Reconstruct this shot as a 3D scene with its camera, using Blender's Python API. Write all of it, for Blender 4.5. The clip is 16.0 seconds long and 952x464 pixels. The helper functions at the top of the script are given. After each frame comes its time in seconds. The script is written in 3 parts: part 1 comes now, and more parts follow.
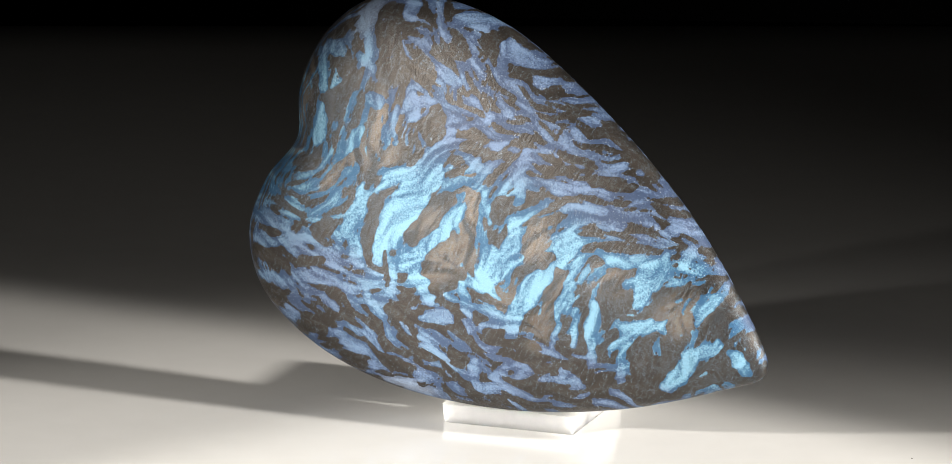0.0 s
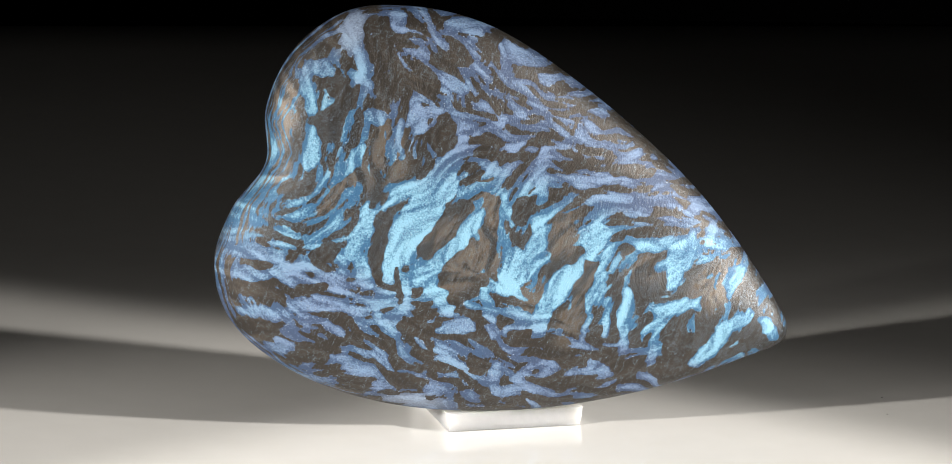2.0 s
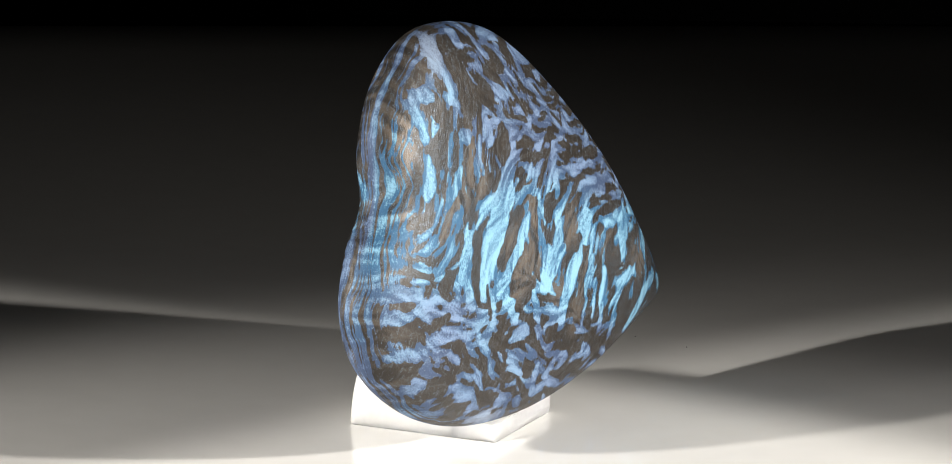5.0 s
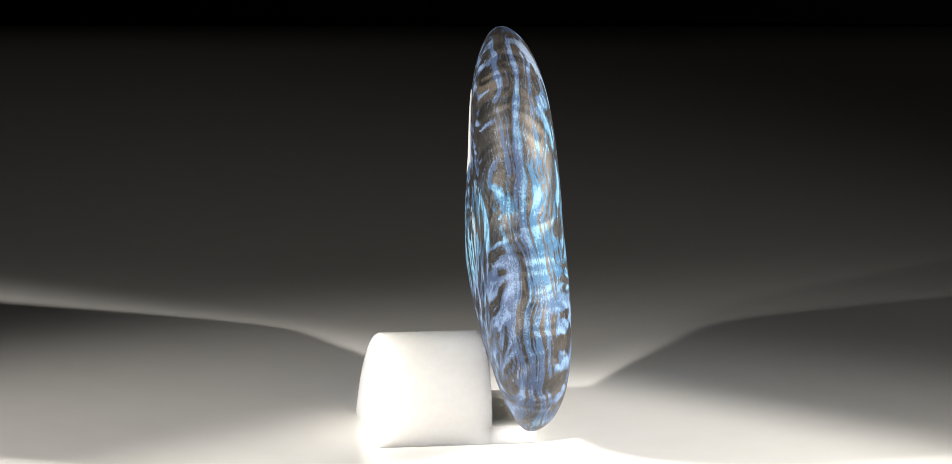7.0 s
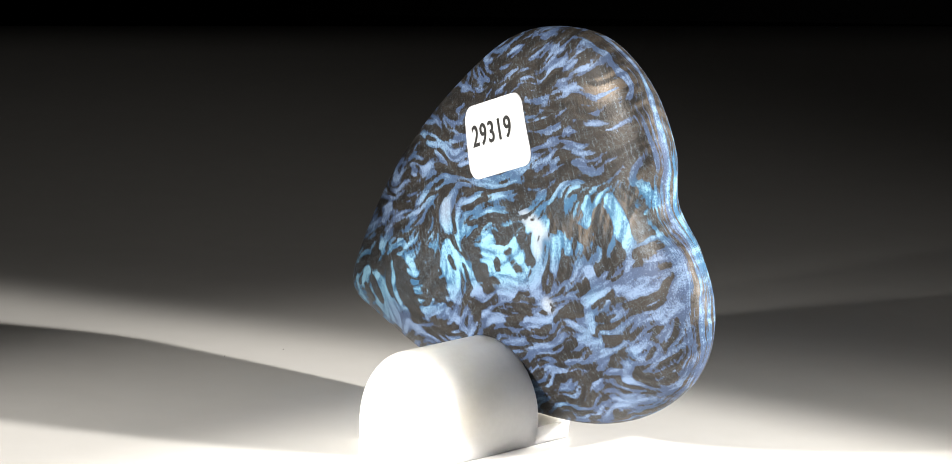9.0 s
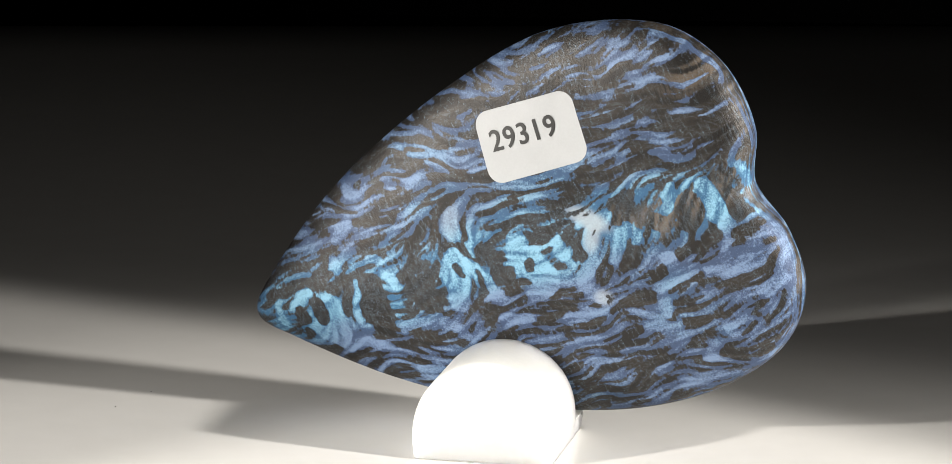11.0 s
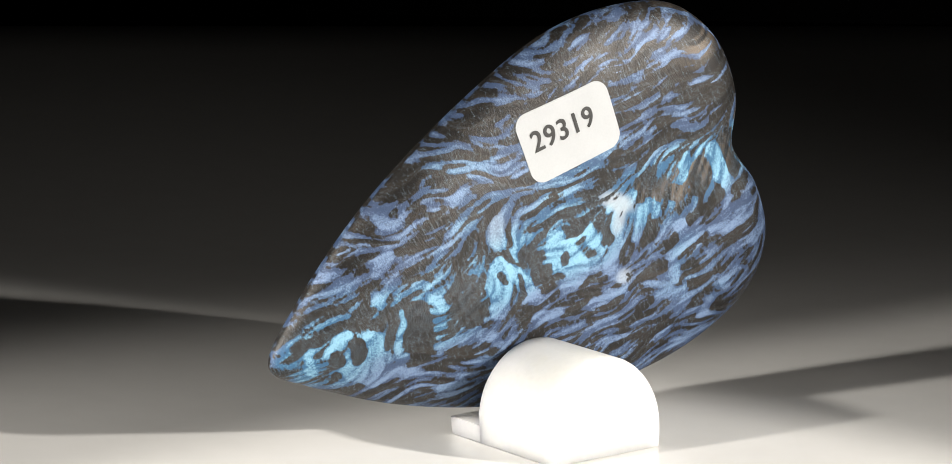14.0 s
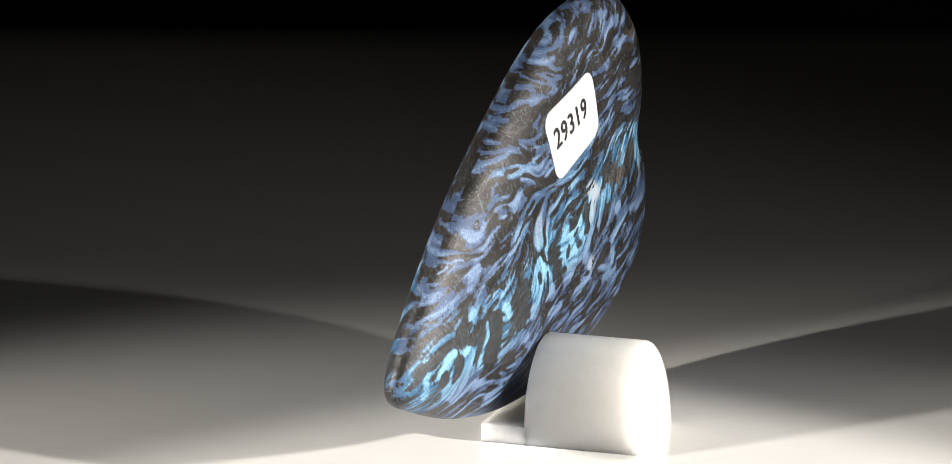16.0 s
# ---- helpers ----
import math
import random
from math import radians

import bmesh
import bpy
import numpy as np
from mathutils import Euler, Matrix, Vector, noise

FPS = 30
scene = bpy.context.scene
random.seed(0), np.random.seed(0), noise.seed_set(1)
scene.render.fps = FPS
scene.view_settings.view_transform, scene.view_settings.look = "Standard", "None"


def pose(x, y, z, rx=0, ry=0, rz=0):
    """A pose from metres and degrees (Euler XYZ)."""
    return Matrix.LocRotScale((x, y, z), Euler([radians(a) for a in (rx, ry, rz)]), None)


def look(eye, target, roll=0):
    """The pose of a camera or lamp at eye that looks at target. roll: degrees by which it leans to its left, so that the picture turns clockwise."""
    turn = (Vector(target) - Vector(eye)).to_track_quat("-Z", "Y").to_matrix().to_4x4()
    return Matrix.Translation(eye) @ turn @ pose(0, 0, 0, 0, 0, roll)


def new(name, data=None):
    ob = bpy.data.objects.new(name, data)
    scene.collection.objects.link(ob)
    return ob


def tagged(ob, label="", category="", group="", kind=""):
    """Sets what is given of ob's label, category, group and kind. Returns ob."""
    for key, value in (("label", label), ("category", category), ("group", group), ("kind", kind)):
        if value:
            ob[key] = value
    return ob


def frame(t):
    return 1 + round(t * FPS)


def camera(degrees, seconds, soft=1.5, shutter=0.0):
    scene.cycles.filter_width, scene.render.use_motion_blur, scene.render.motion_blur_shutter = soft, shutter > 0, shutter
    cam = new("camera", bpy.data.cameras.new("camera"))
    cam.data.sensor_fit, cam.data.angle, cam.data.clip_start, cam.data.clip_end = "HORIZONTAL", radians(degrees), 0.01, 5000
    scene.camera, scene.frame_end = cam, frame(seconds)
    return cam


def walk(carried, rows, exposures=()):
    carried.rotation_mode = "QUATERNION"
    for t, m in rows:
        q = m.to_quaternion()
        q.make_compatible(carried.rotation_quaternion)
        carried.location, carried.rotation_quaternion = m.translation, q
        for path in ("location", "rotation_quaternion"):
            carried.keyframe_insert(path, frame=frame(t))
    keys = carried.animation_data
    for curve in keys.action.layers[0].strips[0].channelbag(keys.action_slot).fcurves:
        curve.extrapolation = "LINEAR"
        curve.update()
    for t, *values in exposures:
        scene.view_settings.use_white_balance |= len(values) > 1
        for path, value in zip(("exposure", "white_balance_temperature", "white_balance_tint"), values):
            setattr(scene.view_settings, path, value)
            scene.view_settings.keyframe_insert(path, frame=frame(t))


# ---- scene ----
cam = camera(12.0, 16.0, soft=0.8)
EYE = Vector((0.0, -0.746, 0.1988))
AIM = EYE + Vector((-0.00864, 0.97634, -0.21607))
walk(cam, [(0.0, look(EYE, AIM, 0.836)), (16.0, look(EYE, AIM, 0.836))],
     exposures=[(0.0, 0.12), (1.5, 0.03), (4.0, 0.03), (6.5, 0.42), (7.5, 0.68), (9.0, 0.72), (11.5, 0.06), (14.0, 0.04), (16.0, 0.20)])

# ---- light: a dark studio with two low focused lamps, one on each side ----
world = bpy.data.worlds.new("studio")
scene.world = world
world.use_nodes = True
world.node_tree.nodes["Background"].inputs[0].default_value = (0.8, 0.9, 1.0, 1)
world.node_tree.nodes["Background"].inputs[1].default_value = 0.006


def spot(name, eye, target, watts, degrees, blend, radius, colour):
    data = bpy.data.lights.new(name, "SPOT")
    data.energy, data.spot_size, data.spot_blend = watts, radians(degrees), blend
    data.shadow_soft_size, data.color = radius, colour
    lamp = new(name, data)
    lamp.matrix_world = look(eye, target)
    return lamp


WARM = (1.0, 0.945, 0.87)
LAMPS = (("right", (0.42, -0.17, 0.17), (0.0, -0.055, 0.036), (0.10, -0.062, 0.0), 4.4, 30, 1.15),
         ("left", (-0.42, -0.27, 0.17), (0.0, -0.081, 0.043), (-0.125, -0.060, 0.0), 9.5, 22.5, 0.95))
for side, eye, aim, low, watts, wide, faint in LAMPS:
    # a tight beam per lamp; weaker halo below and faint wide spill are added spots
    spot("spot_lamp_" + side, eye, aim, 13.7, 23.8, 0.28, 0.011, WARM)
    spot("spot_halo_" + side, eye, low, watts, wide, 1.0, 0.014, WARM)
    # the left spill stands 13 cm off its lamp, towards the camera
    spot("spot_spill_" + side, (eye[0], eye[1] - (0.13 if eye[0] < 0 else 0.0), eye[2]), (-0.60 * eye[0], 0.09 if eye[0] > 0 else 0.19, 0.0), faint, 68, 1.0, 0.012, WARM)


# ---- materials ----
def material(name):
    mat = bpy.data.materials.new(name)
    mat.use_nodes = True
    tree = mat.node_tree
    return mat, tree, tree.nodes["Principled BSDF"]


def add(tree, kind, inputs=None, **attrs):
    node = tree.nodes.new(kind)
    for key, value in attrs.items():
        setattr(node, key, value)
    for key, value in (inputs or {}).items():
        if isinstance(value, bpy.types.NodeSocket):
            tree.links.new(value, node.inputs[key])
        else:
            node.inputs[key].default_value = value
    return node


def calc(tree, op, a, b=0.0, c=0.0):
    return add(tree, "ShaderNodeMath", {0: a, 1: b, 2: c}, operation=op).outputs[0]


def span(tree, value, low, high, to_low=0.0, to_high=1.0, smooth=True):
    node = add(tree, "ShaderNodeMapRange", {0: value, 1: low, 2: high, 3: to_low, 4: to_high})
    node.interpolation_type = "SMOOTHSTEP" if smooth else "LINEAR"
    return node.outputs[0]


def blend(tree, factor, a, b):
    node = add(tree, "ShaderNodeMix", data_type="RGBA")
    for socket, value in ((node.inputs[0], factor), (node.inputs[6], a), (node.inputs[7], b)):
        if isinstance(value, bpy.types.NodeSocket):
            tree.links.new(value, socket)
        else:
            socket.default_value = value
    return node.outputs[2]


def blur_noise(tree, vector, scale, detail=3.0, rough=0.55, distortion=0.0):
    return add(tree, "ShaderNodeTexNoise", {"Vector": vector, "Scale": scale, "Detail": detail,
                                           "Roughness": rough, "Distortion": distortion}).outputs[0]


def stretched(tree, vector, scale, turn=0.0, at=(0, 0, 0)):
    turned = add(tree, "ShaderNodeMapping", {"Vector": vector, "Rotation": (0, radians(turn), 0), "Location": at})
    return add(tree, "ShaderNodeMapping", {"Vector": turned.outputs[0], "Scale": scale}).outputs[0]


def stone_material():
    """Satin-polished dark stone with blue shimmering patches in layers. Lengths in millimetres."""
    mat, tree, skin = material("shimmering_blue_stone")
    where = add(tree, "ShaderNodeTexCoord").outputs["Object"]
    mm = add(tree, "ShaderNodeVectorMath", {0: where, 1: (1000, 1000, 1000)}, operation="MULTIPLY").outputs[0]
    seam = add(tree, "ShaderNodeAttribute", attribute_name="seam").outputs["Fac"]
    swirl = add(tree, "ShaderNodeAttribute", attribute_name="swirl").outputs["Fac"]
    rim = add(tree, "ShaderNodeAttribute", attribute_name="rim").outputs["Fac"]
    facing = add(tree, "ShaderNodeAttribute", attribute_name="front").outputs["Fac"]
    wander = add(tree, "ShaderNodeTexNoise", {"Vector": stretched(tree, mm, (0.09, 0.12, 0.09)), "Scale": 1.0, "Detail": 2.0}).outputs["Color"]
    wander = add(tree, "ShaderNodeVectorMath", {0: wander, 1: (7, 5, 7), 2: mm}, operation="MULTIPLY_ADD").outputs[0]
    # layers, cut nearly along their plane on the faces and across it on the rim
    flow = add(tree, "ShaderNodeAttribute", attribute_name="flow").outputs["Fac"]
    strand = add(tree, "ShaderNodeAttribute", attribute_name="strand").outputs["Fac"]
    cell = add(tree, "ShaderNodeTexVoronoi", {"Vector": stretched(tree, wander, (0.26, 0.36, 0.76), -15, (4, 1, 6)), "Scale": 1.0,
                                              "Detail": 1.0, "Roughness": 0.45}, feature="SMOOTH_F1").outputs["Distance"]
    cell = calc(tree, "MULTIPLY", calc(tree, "SUBTRACT", cell, 0.45), calc(tree, "MULTIPLY_ADD", swirl, -0.06, 0.07))
    base = calc(tree, "ADD", calc(tree, "MULTIPLY_ADD", flow, calc(tree, "MULTIPLY_ADD", swirl, -0.030, 0.085), calc(tree, "MULTIPLY_ADD", facing, 0.016, calc(tree, "MULTIPLY_ADD", swirl, -0.012, 0.486))), cell)
    cut = blur_noise(tree, stretched(tree, wander, (0.04, 1.25, 0.05), 0, (2, 5, 8)), 1.0, 5.0, 0.6, 0.2)
    base = add(tree, "ShaderNodeMix", {0: rim, 2: base, 3: cut}, data_type="FLOAT").outputs[0]
    base = calc(tree, "MULTIPLY_ADD", rim, 0.004, base)
    fray = blur_noise(tree, stretched(tree, mm, (1.9, 1.6, 0.45), -24), 1.0, 3.0, 0.6)
    level = calc(tree, "ADD", calc(tree, "MULTIPLY_ADD", seam, 0.24, base), calc(tree, "MULTIPLY_ADD", fray, 0.13, -0.065))
    flame = blur_noise(tree, stretched(tree, wander, (0.85, 0.8, 0.30), -30, (6, 6, 1)), 1.0, 3.0, 0.55, 0.5)
    level = calc(tree, "ADD", level, calc(tree, "MULTIPLY_ADD", flame, 0.09, -0.045))
    crisp, hazy = span(tree, level, 0.493, 0.506), span(tree, level, 0.474, 0.524)
    blue = add(tree, "ShaderNodeMix", {0: facing, 2: hazy, 3: crisp}, data_type="FLOAT").outputs[0]
    deep = span(tree, level, 0.49, 0.70)
    # colours
    hue = blur_noise(tree, stretched(tree, mm, (0.05, 0.1, 0.09), -15, (3, 9, 4)), 1.0, 3.0)
    cyan = calc(tree, "ADD", calc(tree, "MULTIPLY", swirl, 0.8), calc(tree, "MULTIPLY_ADD", hue, 1.3, -0.5))
    fibre = blur_noise(tree, stretched(tree, wander, (3.2, 3.2, 0.3), -25), 1.0, 4.0, 0.65)
    grain = blur_noise(tree, mm, 3.4, 2.0, 0.75)
    milk = blend(tree, span(tree, cyan, 0.1, 0.8), BLUE_PALE, CYAN_PALE)
    edge = blend(tree, span(tree, cyan, 0.1, 0.8), BLUE_DEEP, CYAN_DEEP)
    mottle = calc(tree, "MULTIPLY_ADD", strand, 0.24, 0.5)
    tone = calc(tree, "ADD", calc(tree, "MULTIPLY_ADD", fibre, 0.4, calc(tree, "MULTIPLY_ADD", deep, 0.80, -2.36)),
                calc(tree, "MULTIPLY_ADD", grain, 2.6, calc(tree, "MULTIPLY", mottle, 1.5)))
    blues = blend(tree, span(tree, tone, 0.02, 1.05, smooth=False), edge, milk)
    blues = blend(tree, calc(tree, "MULTIPLY", add(tree, "ShaderNodeAttribute", attribute_name="milk").outputs["Fac"], 0.8), blues, MILK_WHITE)
    vein = blur_noise(tree, stretched(tree, wander, (0.55, 0.6, 1.5), -17, (9, 4, 2)), 1.0, 3.0, 0.55, 0.4)
    vein = calc(tree, "MULTIPLY", span(tree, calc(tree, "ABSOLUTE", calc(tree, "SUBTRACT", vein, 0.5)), 0.035, 0.012), span(tree, mottle, 0.40, 0.58))
    blues = blend(tree, calc(tree, "MULTIPLY", vein, calc(tree, "MULTIPLY_ADD", swirl, -0.15, 0.22)), blues, UMBER_DARK)
    silk = add(tree, "ShaderNodeAttribute", attribute_name="bronze").outputs["Fac"]
    silk = calc(tree, "MAXIMUM", calc(tree, "MULTIPLY_ADD", silk, 0.95, 0.12), calc(tree, "MULTIPLY", rim, 0.38))
    bronze = calc(tree, "MULTIPLY", span(tree, calc(tree, "MULTIPLY_ADD", fibre, 0.55, calc(tree, "MULTIPLY_ADD", strand, 0.09, 0.23)), 0.36, 0.64), silk)
    # dark stone is lighter on the front: sheen put into the base colour
    umber = blend(tree, bronze, blend(tree, facing, UMBER_DARK, UMBER_FRONT_SHEEN), UMBER_LIGHT)
    # fine threads that follow the layers through the dark stone
    ply = calc(tree, "FRACT", calc(tree, "MULTIPLY", level, 44.0))
    thread = calc(tree, "MULTIPLY", span(tree, calc(tree, "ABSOLUTE", calc(tree, "SUBTRACT", ply, 0.5)), 0.11, 0.02),
                  span(tree, calc(tree, "ADD", fray, calc(tree, "MULTIPLY", swirl, 0.18)), 0.5, 0.66))
    umber = blend(tree, calc(tree, "MAXIMUM", calc(tree, "MULTIPLY", thread, 0.85), calc(tree, "MULTIPLY", vein, 0.10)), umber, (0.22, 0.31, 0.40, 1))
    colour = blend(tree, blue, umber, blues)
    # sparkle painted into the colour as pale flecks, densest along the blue edges
    fleck = add(tree, "ShaderNodeTexVoronoi", {"Vector": mm, "Scale": 3.3, "Randomness": 1.0})
    glint = calc(tree, "MULTIPLY", span(tree, fleck.outputs["Distance"], 0.40, 0.15),
                 span(tree, add(tree, "ShaderNodeTexWhiteNoise", {"Vector": fleck.outputs["Position"]}).outputs[0], 0.50, 0.90))
    band = span(tree, calc(tree, "ABSOLUTE", calc(tree, "SUBTRACT", level, 0.51)), 0.06, 0.0)
    glint = calc(tree, "MULTIPLY", glint, calc(tree, "MULTIPLY_ADD", band, 0.36, calc(tree, "MULTIPLY_ADD", blue, 0.20, 0.05)))
    glint = calc(tree, "MULTIPLY", glint, calc(tree, "MULTIPLY_ADD", rim, -0.35, calc(tree, "MULTIPLY_ADD", facing, 0.60, 0.35)))
    colour = blend(tree, glint, colour, (0.66, 0.78, 0.88, 1))
    tree.links.new(colour, skin.inputs["Base Color"])
    tree.links.new(calc(tree, "MULTIPLY_ADD", blue, -0.30, 0.52), skin.inputs["Metallic"])
    tree.links.new(calc(tree, "MULTIPLY_ADD", fibre, 0.20, calc(tree, "MULTIPLY_ADD", blue, 0.09, calc(tree, "MULTIPLY_ADD", rim, 0.10, 0.36))), skin.inputs["Roughness"])
    skin.inputs["Specular IOR Level"].default_value = 0.55
    rough = add(tree, "ShaderNodeBump", {"Strength": 0.42, "Distance": 0.0002,
                                        "Height": calc(tree, "MULTIPLY_ADD", grain, 0.5, fibre)})
    tree.links.new(rough.outputs[0], skin.inputs["Normal"])
    return mat


BLUE_PALE, CYAN_PALE = (0.168, 0.252, 0.41, 1), (0.235, 0.47, 0.64, 1)
BLUE_DEEP, CYAN_DEEP = (0.040, 0.068, 0.140, 1), (0.03, 0.115, 0.23, 1)
MILK_WHITE = (0.42, 0.47, 0.52, 1)
UMBER_DARK, UMBER_FRONT_SHEEN, UMBER_LIGHT = (0.019, 0.0175, 0.0165, 1), (0.034, 0.0290, 0.0252, 1), (0.165, 0.132, 0.102, 1)


def plain_material(name, dark, light, rough, scale, bump=0.0, gloss=0.5, subsurface=0.0):
    mat, tree, skin = material(name)
    where = add(tree, "ShaderNodeTexCoord").outputs["Object"]
    broad = blur_noise(tree, where, scale, 4.0)
    fine = blur_noise(tree, where, scale * 14, 4.0)
    shade = calc(tree, "MULTIPLY_ADD", fine, 0.4, calc(tree, "MULTIPLY", broad, 0.6))
    tree.links.new(blend(tree, span(tree, shade, 0.3, 0.7), dark, light), skin.inputs["Base Color"])
    tree.links.new(calc(tree, "MULTIPLY_ADD", shade, 0.12, rough - 0.06), skin.inputs["Roughness"])
    skin.inputs["Specular IOR Level"].default_value = gloss
    if subsurface:
        skin.inputs["Subsurface Weight"].default_value = subsurface
        skin.inputs["Subsurface Radius"].default_value = (0.016, 0.0155, 0.014)
        skin.inputs["Subsurface Scale"].default_value = 1.0
    if bump:
        tree.links.new(add(tree, "ShaderNodeBump", {"Strength": bump, "Distance": 0.0003, "Height": fine}).outputs[0],
                       skin.inputs["Normal"])
    return mat


STONE = stone_material()
ACRYLIC = plain_material("white_acrylic", (0.76, 0.755, 0.74, 1), (0.80, 0.795, 0.78, 1), 0.12, 9.0)
PLASTIC = plain_material("white_cast_plastic", (0.56, 0.56, 0.55, 1), (0.61, 0.61, 0.60, 1), 0.38, 60.0, 0.05, 0.5, 1.0)
PAPER = plain_material("white_label_paper", (0.47, 0.485, 0.50, 1), (0.51, 0.525, 0.54, 1), 0.6, 200.0, 0.05, 0.3)
INK = plain_material("black_print", (0.012, 0.012, 0.012, 1), (0.022, 0.022, 0.022, 1), 0.5, 300.0)
CLOTH = plain_material("black_cloth", (0.034, 0.034, 0.036, 1), (0.046, 0.046, 0.048, 1), 0.95, 30.0, 0.3, 0.1)
DARK_WALL = plain_material("dark_wall_paint", (0.020, 0.020, 0.020, 1), (0.028, 0.028, 0.028, 1), 0.9, 3.0, 0.1, 0.2)


# ---- mesh helpers ----
def part(name, bm, mat, parent=None, label="", smooth=True):
    mesh = bpy.data.meshes.new(name)
    bm.normal_update()
    bm.to_mesh(mesh)
    bm.free()
    mesh.materials.append(mat)
    for face in mesh.polygons:
        face.use_smooth = smooth
    ob = new(name, mesh)
    if parent:
        ob.parent = parent
    if label:
        tagged(ob, label)
    return ob


def box(low, high, bevel=0.0):
    bm = bmesh.new()
    bmesh.ops.create_cube(bm, size=1)
    low, high = Vector(low), Vector(high)
    for v in bm.verts:
        v.co = [low[i] + (v.co[i] + 0.5) * (high[i] - low[i]) for i in range(3)]
    if bevel:
        bmesh.ops.bevel(bm, geom=bm.edges[:], offset=bevel, segments=3, affect="EDGES", profile=0.5)
    return bm


# ---- the setting: a white glossy sheet on a dark table in a dark room ----
def setting():
    # a flat sheet; its far edge rolls gently down, added so it fades dark
    sheet = bmesh.new()
    ys = [-0.30, 0.25] + [0.358 + 0.006 * i for i in range(26)]
    upper, lower = [], []
    for y in ys:
        drop = max(0.0, y - 0.358) ** 2 / 0.9
        for row, z in ((upper, 0.0), (lower, -0.005)):
            row.append([sheet.verts.new((x, y + (0.09 * x if y > 0.2 else 0.0), z - drop)) for x in (-0.75, 0.75)])
    for i in range(len(ys) - 1):
        sheet.faces.new((upper[i][0], upper[i][1], upper[i + 1][1], upper[i + 1][0]))
        sheet.faces.new((lower[i][1], lower[i][0], lower[i + 1][0], lower[i + 1][1]))
        for k in (0, 1):
            sheet.faces.new((upper[i][k], upper[i + 1][k], lower[i + 1][k], lower[i][k]))
    for i in (0, -1):
        sheet.faces.new((upper[i][0], upper[i][1], lower[i][1], lower[i][0]))
    bmesh.ops.recalc_face_normals(sheet, faces=sheet.faces[:])
    for e in sheet.edges:
        if len(e.link_faces) == 2 and e.calc_face_angle() > 0.8:
            e.smooth = False
    tagged(part("floor", sheet, ACRYLIC),
           "glossy white acrylic sheet under the stand", "display surface", kind="structure")
    tagged(part("table_top", box((-1.0, -0.60, -0.090), (1.0, 0.70, -0.0500)), CLOTH, smooth=False),
           "table top covered in black cloth", "table top", kind="structure")
    tagged(part("backdrop", box((-1.2, 0.72, -0.3), (1.2, 0.73, 1.2)), CLOTH, smooth=False),
           "black cloth backdrop behind the white sheet", "backdrop", kind="structure")
    walls = (("wall_north", (-1.6, 1.5, -0.8), (1.6, 1.6, 1.7)), ("wall_south", (-1.6, -1.7, -0.8), (1.6, -1.6, 1.7)),
             ("wall_east", (1.6, -1.7, -0.8), (1.7, 1.6, 1.7)), ("wall_west", (-1.7, -1.7, -0.8), (-1.6, 1.6, 1.7)),
             ("ceiling", (-1.7, -1.7, 1.7), (1.7, 1.6, 1.8)), ("room_floor", (-1.7, -1.7, -0.9), (1.7, 1.6, -0.8)))
    for name, low, high in walls:
        tagged(part(name, box(low, high), DARK_WALL, smooth=False), "plain dark surface of the unlit room", "wall", kind="structure")


# ---- the stand: a short white cylinder with a flat foot and a notched ledge ----
RADIUS, CENTRE = 0.01205, 0.00458
BACK, SLANT, LEDGE, NOTCH, LEDGE_TOP = 0.0253, 0.116, -0.0020, 0.0056, 0.0032


def section(top, count):
    """Half of the round profile from the foot up to a height, as (across, height)."""
    low = math.acos(CENTRE / RADIUS)
    end = math.acos(max(-1.0, min(1.0, (CENTRE - top) / RADIUS)))
    points = [(RADIUS * math.sin(a), CENTRE - RADIUS * math.cos(a)) for a in np.linspace(low, end, count)]
    return [(max(x, RADIUS - 0.0005 * max(0.0, 1 - z / CENTRE) ** 2) if z < CENTRE else x, z) for x, z in points]


def prism(outline, middle, front, back, slant, widths):
    """A profile drawn out from front to back, with rounded end edges of the given widths."""
    bm = bmesh.new()
    rng = random.Random(5)
    rings = []
    for place, inward, width in ((front, 1, widths[0]), (back, -1, widths[1])):
        turns = np.linspace(0, math.pi / 2, 6)
        for a in turns if inward > 0 else turns[::-1]:
            inset, along = width * (1 - math.sin(a)), width * (1 - math.cos(a))
            ring = []
            for x, z in outline:
                d = max(math.hypot(x, z - middle), 1e-6)
                k = 1 - inset / d
                chip = rng.uniform(-0.00005, 0.00005) if inward > 0 else -slant * z
                ring.append(bm.verts.new((x * k, place + inward * along + chip, middle + (z - middle) * k)))
            rings.append(ring)
    n = len(outline)
    for one, two in zip(rings, rings[1:]):
        for i in range(n):
            bm.faces.new((one[i], one[(i + 1) % n], two[(i + 1) % n], two[i]))
    bm.faces.new(rings[0][::-1])
    bm.faces.new(rings[-1])
    bmesh.ops.recalc_face_normals(bm, faces=bm.faces[:])
    return bm


def display_stand():
    stand = new("display_stand")
    whole = section(CENTRE + RADIUS, 48)
    part("body", prism(whole + [(-x, z) for x, z in whole[-2::-1]], CENTRE, NOTCH, BACK, SLANT, (0.0003, 0.0011)), PLASTIC, stand)
    low = section(LEDGE_TOP, 6)
    part("ledge", prism(low + [(-x, z) for x, z in low[::-1]], LEDGE_TOP / 2, LEDGE, NOTCH + 0.0006, 0.0, (0.0004, 0.0001)), PLASTIC, stand,
         "low white ledge with a crisp front edge")
    for ob in stand.children:
        ob.data.set_sharp_from_angle(angle=radians(45))
    return tagged(stand, "short white plastic cylinder stand with a notched ledge holding the stone", "display stand")


